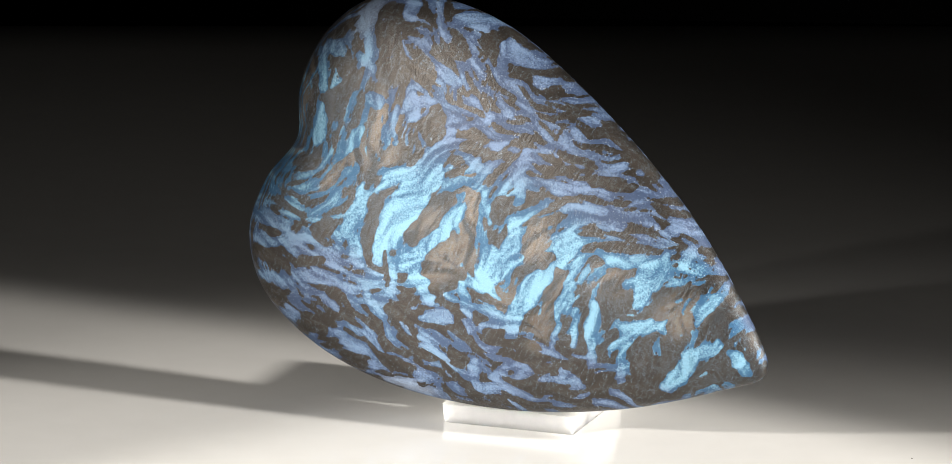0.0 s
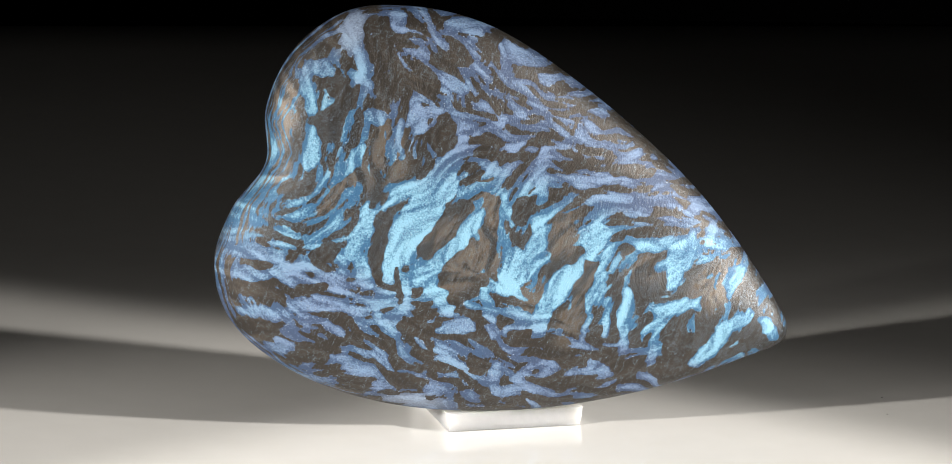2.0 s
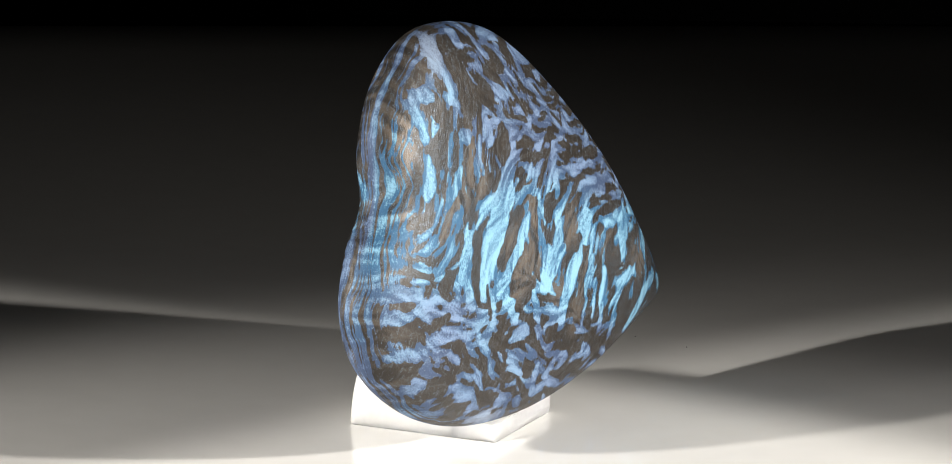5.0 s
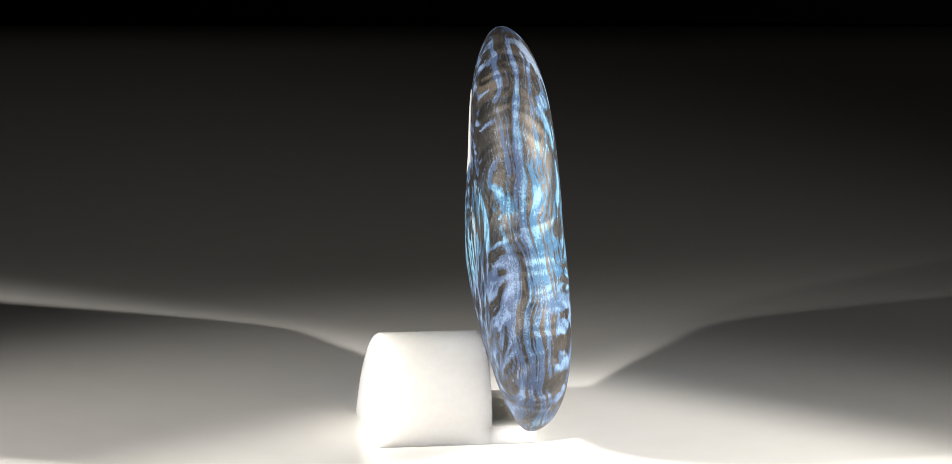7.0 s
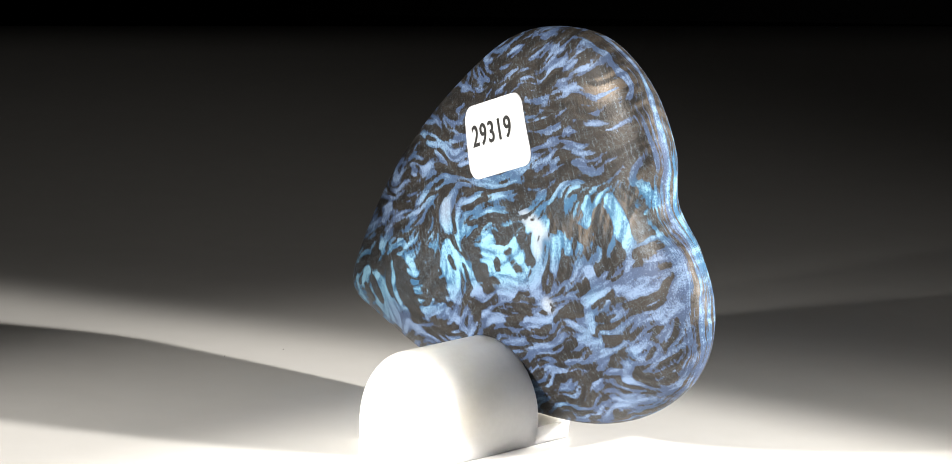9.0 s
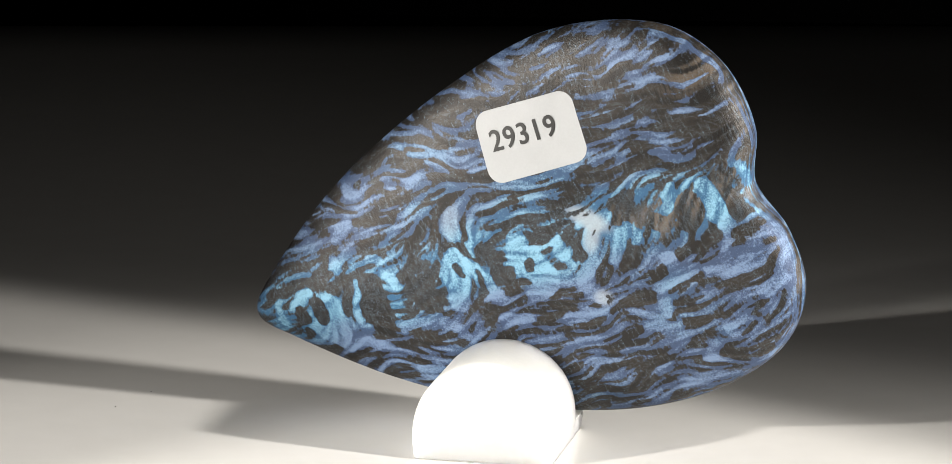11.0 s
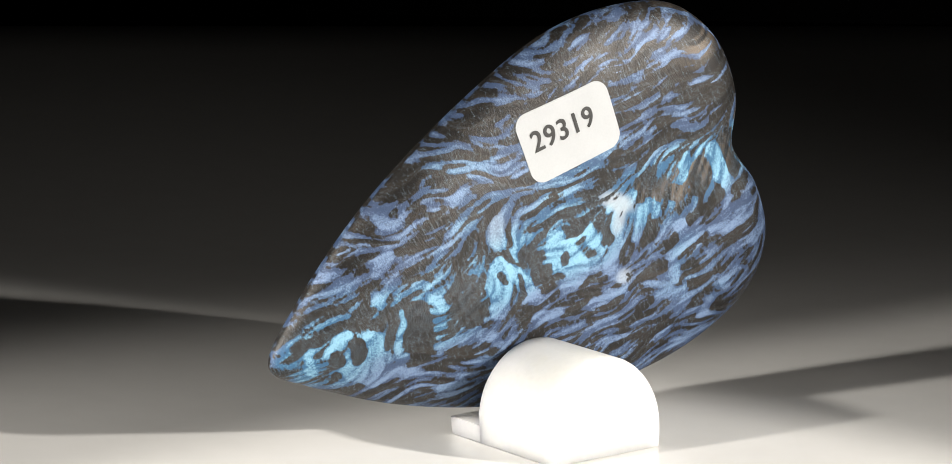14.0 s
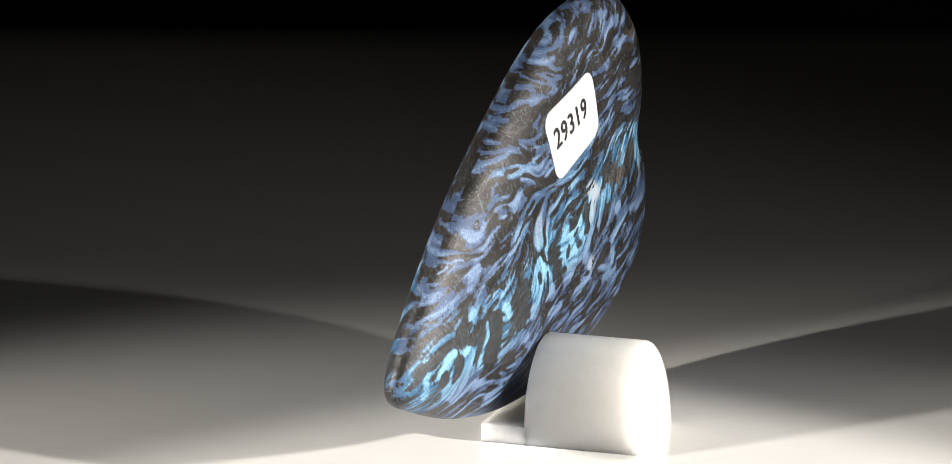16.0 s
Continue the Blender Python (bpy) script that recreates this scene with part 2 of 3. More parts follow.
# ---- the stone heart ----
HEART = pose(-0.0004, 0.0010, 0.037, 0, 0, -7.2) @ pose(0, 0, 0, -4.8, 0, 0)
MID = (-12.0, -2.0)
NODES = [(-41.6, 9.0), (-41.5, 18.2), (-36.8, 28.0), (-28.0, 34.3), (-17.5, 35.1), (-4.0, 31.8), (13.0, 20.7),
         (31.3, 4.0), (42.7, -11.2), (47.5, -20.3), (46.8, -22.6), (40.8, -25.2), (22.0, -31.0), (0.0, -33.8),
         (-22.0, -32.0), (-37.6, -26.1), (-47.5, -17.6), (-50.3, -8.0), (-47.3, 1.3)]


def outline(count):
    """The heart's rim as a closed spline through its nodes, in millimetres, evenly along its length."""
    pts = np.array(NODES)
    fine = []
    n = len(pts)
    for i in range(n):
        p0, p1, p2, p3 = pts[i - 1], pts[i], pts[(i + 1) % n], pts[(i + 2) % n]
        k = [0.0]
        for a, b in ((p0, p1), (p1, p2), (p2, p3)):
            k.append(k[-1] + max(np.linalg.norm(b - a), 1e-6) ** 0.5)
        for t in np.linspace(k[1], k[2], 40, endpoint=False):
            a1 = ((k[1] - t) * p0 + t * p1) / k[1]
            a2 = ((k[2] - t) * p1 + (t - k[1]) * p2) / (k[2] - k[1])
            a3 = ((k[3] - t) * p2 + (t - k[2]) * p3) / (k[3] - k[2])
            b1 = ((k[2] - t) * a1 + t * a2) / k[2]
            b2 = ((k[3] - t) * a2 + (t - k[1]) * a3) / (k[3] - k[1])
            fine.append(((k[2] - t) * b1 + (t - k[1]) * b2) / (k[2] - k[1]))
    fine = np.array(fine + fine[:1])
    run = np.r_[0, np.cumsum(np.hypot(*np.diff(fine, axis=0).T))]
    at = np.linspace(0, run[-1], count, endpoint=False)
    return np.c_[np.interp(at, run, fine[:, 0]), np.interp(at, run, fine[:, 1])]


RIM = outline(900)
RIM_ANGLE = np.arctan2(RIM[:, 1] - MID[1], RIM[:, 0] - MID[0])
ORDER = np.argsort(RIM_ANGLE)
RIM_REACH = np.hypot(RIM[:, 0] - MID[0], RIM[:, 1] - MID[1])


def bulge(x, z, front=False):
    """How far the heart's front or back stands off its middle plane, in millimetres."""
    d = np.hypot(x - MID[0], z - MID[1])
    reach = np.interp(np.arctan2(z - MID[1], x - MID[0]), RIM_ANGLE[ORDER], RIM_REACH[ORDER], period=2 * np.pi)
    s = np.clip(d / reach, 0, 1)
    full = np.clip((-x - 14) / 22, 0, 1)
    keel = np.clip((-z - 14) / 16, 0, 1)
    if front:
        return 7.6 * np.sqrt(np.clip(1 - s ** (2.9 + 2.4 * full), 0, 1))
    flank = 0.6 * np.exp(-((x - 6) / 16) ** 2 - ((z - 14) / 10) ** 2) * np.clip((1 - s) * 4, 0, 1)
    return 6.9 * np.sqrt(np.clip(1 - s ** (2.7 - 0.9 * keel + 3.4 * full * (1 - keel)), 0, 1)) - flank + 0.05 * (x - MID[0]) * (1 - s * s)


# bands in the stone: from, to, half width (mm), blue (+) or dark (-)
FRONT_SWATH = [(-12.6, 6.2, -20.3, -5.7, 3.3, 1.3), (-20.3, -5.7, -21.8, -9.9, 1.4, 1.2), (-6.4, 0, -16.2, -9.9, 1.4, 1.2),
               (-16.2, -8.8, -11.5, -15.1, 1.4, 1.1), (-9, 2.1, -15.6, -5.2, 1.6, -1.6), (-20.3, -8.3, -19.8, -13.5, 0.4, -1.4),
               (-18.7, -10.9, -19.2, -15.1, 0.7, 0.9), (-24.2, 2.6, -28, -5.7, 1.4, 1.1), (-27, -5.7, -25.4, -10.9, 1.1, 1),
               (-23.1, -1.6, -23.6, -8.8, 0.9, -1.3), (-18.7, 8.8, -20.3, 7.8, 1.8, -1.6), (-6.4, -5.7, -12, -10.4, 2.3, -1.1),
               (-10.5, -13, -5.9, -10.4, 1.6, -1.1), (-4.8, 3.6, -4.6, -7.8, 1.1, -0.8), (-2.3, 4.2, -1.2, -0.5, 0.6, 0.8),
               (1.3, 2.6, 0.3, 0, 1.6, -1.5)]
FRONT_MIDDLE = [(-0.2, -6.8, -1.7, -11.4, 2.1, 1.2), (3.9, -0.5, 2.4, -7.8, 1.2, 1.1), (4.4, 10.9, 3.9, 2.6, 1, 1),
                (14.2, -2.6, 5.5, -14, 1.8, 1.3), (5.5, -14, 3.4, -19.2, 1.4, 1.1), (7.7, -1, 7, -6.2, 1.9, -1.1),
                (6.5, -8.3, 11.1, -5.5, 0.8, -1.2), (12.1, -7.8, 9.6, -19.2, 1.3, -1.1), (15.7, -5.7, 12.1, -15.1, 0.8, 1),
                (12.1, -15.1, 11.4, -20.8, 0.6, 0.9), (15.7, -14, 14.9, -20.3, 0.6, 1.1), (18.6, -12.5, 18, -22.3, 0.9, 1.2),
                (18.8, -4.2, 24, -5.7, 0.8, 0.9), (21.9, -7.3, 21.9, -8.8, 1.5, -1.1), (20.4, -10.9, 25, -11.4, 1, -1.4),
                (-5.9, -12.5, -3.6, -19.8, 0.9, 1)]
FRONT_TIP = [(28.1, -5.7, 26.5, -10.9, 1.6, 1.1), (30.1, -3.6, 29.1, -8.8, 0.8, 0.9), (24, -16.6, 31.2, -15.1, 1.1, 1.1),
             (24.5, -17.2, 21.4, -20.8, 0.8, 1), (24.5, -17.2, 22.9, -25.5, 0.7, 1), (27.1, -19.2, 26.5, -26.5, 1.4, -1.2),
             (28.1, -12.5, 35.3, -8.8, 0.8, -1.2), (32.2, -15.1, 38.9, -13, 1.1, -1), (38.4, -9.9, 36.8, -14, 0.9, 1),
             (40.4, -17.2, 35.3, -20.3, 1, 1.1), (43, -19.2, 44.5, -21.3, 1.4, 1.1), (36.3, -20.3, 31.2, -26, 1.3, 1.2),
             (40.9, -22.3, 43.5, -23.4, 0.9, -1.3), (39.4, -25.3, 34.3, -27.3, 0.8, 1.1), (31.2, -20.3, 28.3, -26.5, 0.7, -1),
             (34.3, -2.1, 33.2, -4.7, 0.9, 1)]
FRONT_TOP = [(-26.4, 33.8, -28, 29.6, 1.6, 1), (-28, 29.6, -24.9, 25.5, 1.1, 0.9), (-19.8, 33.8, -19.8, 30.7, 1.4, 0.9),
             (-22.8, 30.7, -15.1, 22.9, 2.7, -0.5), (-33.6, 27.5, -30.8, 29.4, 1, -0.9), (-34.7, 26, -31.6, 24.4, 1.2, 0.9),
             (-35.7, 24.9, -34.7, 18.7, 1, 0.9), (-31.6, 22.9, -28, 20.8, 1.1, -1.3), (-23.4, 22.3, -21.3, 22.9, 1.6, -1.3),
             (-28, 24.6, -24.9, 22.3, 0.7, 0.9), (-32.1, 15.6, -31.4, 18, 1.9, -1.4), (-17.2, 19.2, -16.7, 15.6, 1.3, 1.1),
             (-24.4, 17.7, -22.3, 17.2, 1.3, 0.9), (-12, 16.1, -12.6, 12.5, 2.1, -1.3), (-34.2, 15.1, -34.7, 9.4, 1.3, 1.1),
             (-26.4, 12, -29.5, 4.7, 0.9, 1)]
FRONT_SHOULDER = [(-27.5, 7.8, -32.6, 1.6, 0.9, -1), (-19.8, 16.1, -19.8, 10.9, 0.5, 0.8), (-23.1, 15.1, -24.2, 2.6, 0.7, -0.9),
                  (-9, 13.5, -15.1, 5.7, 1, 1.1), (-15.1, 6.2, -21.3, 4.2, 0.7, 1), (-11, 31.7, -5.9, 32.2, 1.3, 1),
                  (-3.3, 29.6, -4.8, 29.1, 1.4, -1.3), (4.4, 26, -1.7, 28.1, 1.3, 1), (-12, 23.9, -9, 21.3, 0.9, 0.9),
                  (-9, 26.5, -13.1, 26.3, 1.9, -0.4), (1.3, 17.2, -6.9, 14.6, 0.7, 0.9), (-1.7, 12.5, 2.4, 11.4, 0.8, 0.9),
                  (-7.9, 9.9, -1.7, 7.3, 0.6, 0.9), (-6.9, 11.1, 1.3, 10.1, 0.8, -1), (10.6, 5.7, 15.7, 6.8, 1, 1),
                  (12.7, 2.6, 18.8, 3.1, 0.8, 0.9)]
FRONT_FOOT = [(-47, -5.2, -39.8, -5.7, 1.1, 0.9), (-46, -8.8, -39.8, -9, 0.8, 0.8), (-39.8, -9, -34.7, -7.8, 0.8, 0.8),
              (-33.6, -9.6, -29.5, -9.6, 0.9, 0.9), (-31.1, -4.2, -29.3, -8.8, 0.7, 0.9), (-33.6, -5.9, -31.1, -4.7, 1.4, -1.3),
              (-46, -7.3, -41.9, -7, 0.5, -1.1), (-47, -11.1, -41.9, -11.6, 1.1, -1.2), (-38.8, -11.5, -32.6, -11.1, 0.9, -1.1),
              (-37.8, -14.2, -30.6, -14, 1.1, 1), (-46, -15.1, -40.8, -16.1, 0.9, 0.9), (-46, -17.7, -41.9, -19.2, 1.3, -1.2),
              (-41.9, -20.8, -38.8, -22.3, 1, 0.9), (-31.6, -17.2, -29.5, -19.2, 1, 0.8),
              (-35.7, -22.1, -32.6, -23.4, 1.3, -1.2), (-23.4, -16.1, -21.3, -19.2, 1, 0.9)]
FRONT_KEEL = [(-19.2, -18.2, -15.1, -18.9, 1.3, -1.3), (-13.1, -18.7, -7.9, -18, 1.3, 1.1),
              (-29.5, -23.4, -25.4, -25.5, 1.1, 1), (-23.4, -22.3, -21.3, -25.5, 0.9, 1), (-13.1, -21.8, -9, -24.4, 1.1, 1),
              (-21.3, -26.7, -16.2, -28.6, 1.2, -1.2), (-3.3, -25.5, -3.3, -29.6, 0.9, 1), (-21.3, -30.9, -11, -32.2, 1.1, 0.9),
              (-1.7, -19.2, 1.3, -17.4, 0.9, 0.9), (26, 8.8, 24.5, 8.3, 1, -1.2), (31.2, 1, 30.1, 0, 1.1, 0.9),
              (16.8, 7.3, 22.9, 7.1, 0.8, -1), (5.5, -23.4, 10.6, -24.9, 1, -1.2), (2.4, -25.5, 0.3, -27.5, 1, 0.9),
              (9.6, -26.5, 15.7, -25.5, 1.2, 0.6), (15.7, -23.9, 19.9, -27.5, 1.4, -1)]
BACK_EYES = [(-2.6, -2.3, -2.1, -7.2, 1.9, 1), (-4.6, -5, -7.7, -9.3, 2.3, 1.2), (-8.2, -9.3, -5.1, -11.4, 1.4, 1.2),
             (-4.9, -5.5, -4.9, -6.3, 1.1, -2), (-1.3, -7.7, -1.1, -9, 1.2, -1.4), (-9.3, -1.8, -11.3, -5, 1.1, 1.1),
             (-12.9, -1.8, -13.9, -4.5, 0.7, -1.5), (-14.9, -5.5, -14.4, -9.3, 1.5, 1.3), (-13.4, 1.4, -18, 3.3, 1, 1.2),
             (-14.9, 0.9, -15.4, -5, 0.8, 1.1), (-20.1, 0.9, -19.5, -4.5, 0.9, 1), (-22.1, 1.4, -23.1, -0.7, 1.1, 0.9),
             (-19, 5.1, -28.3, 2.5, 1.2, -1.2), (-31.9, 7.3, -31.9, 2.5, 1.4, -1.6), (-29.3, 9.4, -28.3, 5.1, 0.7, 1.1),
             (-34.5, 9.4, -38.1, 3.5, 1.5, 1.2)]
BACK_LOBE = [(-38.1, 3.5, -38.6, -2.3, 0.7, 1.1), (-28.3, -2.9, -29.3, -5, 1.2, 1.1), (-30.3, -2.3, -34, -0.7, 0.8, -1.2),
             (-37, 11, -40.1, 4.6, 0.8, -1.2), (-27.3, -8.2, -32.9, -4.5, 0.9, 1.1), (-27.3, -8.2, -28.3, -12.5, 0.8, 0.9),
             (-35.5, -5, -41.7, -2.3, 0.9, 1), (-18, -13.6, -10.8, -15.2, 0.8, 0.9), (-25.2, -15.7, -30.3, -14.6, 1, 0.9),
             (-24.2, 13.7, -26.2, 14, 0.8, -1.2), (-35.5, -20, -37, -17.8, 0.9, 0.8), (-38.6, -14.6, -43.7, -12.5, 0.5, 0.8),
             (-44.8, -8.2, -47.8, -5, 0.8, 1), (-15.9, -10.9, -17.2, -11.4, 0.8, 1.1), (-39.6, 13.1, -41.2, 9.9, 0.6, 0.8),
             (0.5, -16.2, -4.6, -15.7, 0.8, 1)]
BACK_TIP = [(31.9, -16.8, 30.3, -22.1, 2.1, 1.3), (36.5, -20.5, 29.3, -25.3, 1.3, 1.2), (36, -15.7, 38.6, -18.4, 1.1, 1),
            (37.6, -19.4, 37, -20.5, 1.2, -1.8), (34, -17.3, 33.4, -20.5, 1.4, -1.8), (28.8, -16.5, 28.6, -18.4, 0.7, -1.8),
            (33.4, -12, 35, -13.6, 1.4, -1.2), (42.2, -17.8, 41.2, -22.6, 0.6, 0.9), (24.2, -13, 22.1, -20, 2.9, -1.2),
            (26.7, -12, 26.2, -20, 0.5, 0.7), (15.4, -12.5, 12.9, -14.6, 2.1, -1.2), (12.3, -12.5, 11.3, -15.7, 0.8, -1.2),
            (21.1, -10.4, 18.8, -12, 1, 1), (24.2, -8.2, 22.1, -7.7, 0.8, 0.9), (18, -20, 11.8, -17.3, 0.9, 1),
            (11.8, -17.3, 6.7, -20.5, 0.8, 1)]
BACK_BANDS = [(9.3, 1.9, 9, -2.3, 1.4, 1.1), (8.7, -6.6, 7.7, -13.6, 2.1, 1.3), (5.7, -7.2, 0.5, -12.5, 1.4, 1.1),
              (8.2, -7.7, 7.2, -9.3, 0.5, -1.4), (4.8, -8.2, 2.8, -11.6, 0.4, -1.8), (30.3, -5, 28.8, -2.9, 1.4, 1),
              (29.3, 3, 28.3, 2.5, 1.2, 0.8), (31.4, -9.3, 30.3, -10.9, 1, 0.9), (26.2, -23.7, 20.1, -24.2, 0.6, 0.9),
              (15.9, -27.4, 12.3, -27.2, 0.7, 0.9), (7.7, -23.7, 5.7, -24.2, 0.5, 0.8), (17, -9.3, 13.9, -7.7, 1, -1),
              (2.6, -3.9, 0.5, -9.3, 1, -1.1), (5.7, -2.9, 2.6, -1.8, 0.8, 0.7), (22.1, 5.7, 20.6, 5.1, 0.9, 0.7),
              (-18, 29.1, -24.2, 31.3, 0.8, 0.8)]
# silky bronze zones: place, half length, half width (mm), turn (degrees), strength
FRONT_BRONZE = [(-4.8, -1.6, 7.2, 2.5, 92, 0.9), (-9.0, -8.3, 5.2, 2.5, 40, 0.9), (-21.8, 10.9, 6.4, 2.7, 95, 0.8), (-39.3, 15.1, 7.7, 2.1, 80, 1), (-29.5, 4.7, 5.7, 3.1, 50, 0.9), (8.0, -3.1, 4.1, 2.9, 70, 0.8),
                (34.3, -12.5, 5.2, 2.9, 40, 0.9), (10.6, -14.0, 7.2, 2.5, 70, 0.6), (2.9, -13.0, 3.5, 2.7, 60, 0.7), (21.9, -8.3, 4.1, 2.5, 0, 0.6), (-13.1, -3.1, 4.1, 1.6, 50, 0.7), (-41.9, 5.7, 6.2, 1.6, 40, 0.9)]
BACK_BRONZE = [(-28.3, 4.6, 6.2, 2.7, -40, 0.9), (-37.0, 8.9, 6.2, 2.1, -60, 0.9), (-33.4, 29.7, 7.2, 2.5, -40, 0.6), (-19.0, 2.5, 4.1, 2.5, 20, 0.5)]
BACK_MILK = [(-14.6, 2.6, 3.6, 1.4, 20, 1), (-15.4, -0.6, 2.5, 1.2, 98, 0.8), (-17.4, -11, 1.4, 1.2, 0, 0.7), (9.4, 0.2, 3, 1.4, 90, 0.35)]
FRONT_MILK = [(-17, -31.6, 5, 1.5, -5, 0.4), (-27.5, 31.5, 4, 2, 65, 0.3)]


def bands(x, z, listed, spread=0.0):
    """Tapered bands with torn edges, the later over the earlier ones: -1 dark to +1 blue."""
    bx = x + 0.30 * np.sin(0.8 * z + 0.5 * x) + 0.13 * np.sin(2.3 * z - 1.1 * x + 1.0) + 0.05 * np.sin(5.3 * x + 3.1 * z)
    bz = z + 0.30 * np.sin(0.7 * x - 0.5 * z + 2.0) + 0.13 * np.sin(1.9 * x + 1.3 * z) + 0.05 * np.sin(6.1 * z - 2.3 * x)
    total = np.zeros_like(x)
    for x0, z0, x1, z1, half, weight in listed:
        dx, dz = x1 - x0, z1 - z0
        k = np.clip(((bx - x0) * dx + (bz - z0) * dz) / max(dx * dx + dz * dz, 1e-6), 0, 1)
        off = np.hypot(bx - x0 - k * dx, bz - z0 - k * dz)
        cover = np.clip((half * (1 - 0.25 * np.abs(2 * k - 1)) + 0.40 + (spread if weight > 0 else 0.0) - off) / 0.8, 0, 1)
        total = total * (1 - cover) + weight * cover
    return total


def patches(x, z, listed):
    total = np.zeros_like(x)
    for cx, cz, long, wide, turn, weight in listed:
        a = radians(turn)
        u, v = (x - cx) * math.cos(a) + (z - cz) * math.sin(a), (z - cz) * math.cos(a) - (x - cx) * math.sin(a)
        total += weight * np.exp(-(((u / long) ** 2 + (v / wide) ** 2) / 1.3) ** 2)
    return np.clip(total, -1.2, 1.2)


# the lie of the streaks: place (mm) and direction (degrees)
FRONT_LIE = [(-35, -18, -25), (-15, -25, -20), (5, -28, -12), (20, -27, -5), (-46, -10, -22), (5, 20, -25), (15, 12, -15), (-10, 28, -32),
             (25, 5, -20), (34, -3, -35), (-18, 0, 62), (-5, -4, 68), (8, -10, 58), (18, -15, 86), (28, -16, 42), (38, -18, 45),
             (42, -12, 60), (-25, 13, 82), (-24, -4, 74), (-30, -9, -22), (-14, -14, -28), (-33, 12, 80), (-38, 18, 82), (-40, 3, 20), (-31, 2, 50), (-28, 28, 65),
             (0, 8, 15), (11, 1, 8), (-10, 12, 35), (-2, -17, -30), (27, -8, 15)]
BACK_LIE = [(0, 15, -17), (20, 5, -25), (-20, 22, -14), (-35, 22, -35), (30, -8, -35), (38, -14, -30), (6, -8, 75), (8, -1, 95),
            (-16, -5, 98), (-22, 0, 105), (-30, 3, 105), (-38, 6, 95), (30, -20, 80), (21, -15, 60), (21, -21, 5), (-6, -3, -30),
            (-6, -10, 20), (10, -20, -20), (0, -25, -12), (-20, -15, -25), (-35, -12, -35), (-46, -8, -75), (-25, -26, -15), (-42, 18, 100)]


def streaks(lie, seed, near, plain, scale, pull):
    """Noise drawn out along the lie of the streaks: coarse and fine fields over a face, with their grid."""
    step = 0.2
    gx, gz = np.arange(-53, 50, step), np.arange(-37, 38, step)
    x, z = np.meshgrid(gx, gz)
    c, d = plain * math.cos(radians(-44)) + 0 * x, plain * math.sin(radians(-44)) + 0 * x
    for cx, cz, turn in lie:
        w = np.exp(-((x - cx) ** 2 + (z - cz) ** 2) / (2 * near ** 2))
        c, d = c + w * math.cos(2 * radians(turn)), d + w * math.sin(2 * radians(turn))
    angle = np.arctan2(d, c) / 2
    rng = np.random.RandomState(seed)
    fx, fz = np.meshgrid(np.fft.fftfreq(len(gx), step), np.fft.fftfreq(len(gz), step))

    def soft(size):
        field = np.fft.ifft2(np.fft.fft2(rng.randn(*x.shape)) * np.exp(-2 * (np.pi * size) ** 2 * (fx ** 2 + fz ** 2))).real
        return field / field.std()

    bend = (soft(3.5) * 0.28 + soft(1.3) * 0.30) * (0.96 if pull < 1.4 else 0.7)
    angle = angle + bend
    ux, uz = np.cos(angle), np.sin(angle)

    def drawn(field, reach):
        total = field.copy()
        for sign in (1, -1):
            px, pz = x.copy(), z.copy()
            dx, dz = ux * sign, uz * sign
            for k in range(int(reach / 0.4)):
                px, pz = px + 0.4 * dx, pz + 0.4 * dz
                i = np.clip(((px + 53) / step).round().astype(int), 0, len(gx) - 1)
                j = np.clip(((pz + 37) / step).round().astype(int), 0, len(gz) - 1)
                flip = np.sign(ux[j, i] * dx + uz[j, i] * dz + 1e-9)
                dx, dz = ux[j, i] * flip, uz[j, i] * flip
                total += field[j, i] * (1 - k * 0.4 / reach) ** 0.7
        return total / total.std()

    coarse = 0.35 * drawn(soft(0.20 * scale), 1.0 * pull) + 0.85 * drawn(soft(0.38 * scale), 1.6 * pull) + 0.32 * drawn(soft(0.68 * scale), 2.2 * pull)
    return coarse / coarse.std(), drawn(soft(0.26), 3.2), step


def sampled(field, step, x, z):
    u, v = np.clip((x + 53) / step, 0, field.shape[1] - 1.001), np.clip((z + 37) / step, 0, field.shape[0] - 1.001)
    i, j = u.astype(int), v.astype(int)
    a, b = u - i, v - j
    return (field[j, i] * (1 - a) * (1 - b) + field[j, i + 1] * a * (1 - b) + field[j + 1, i] * (1 - a) * b + field[j + 1, i + 1] * a * b)


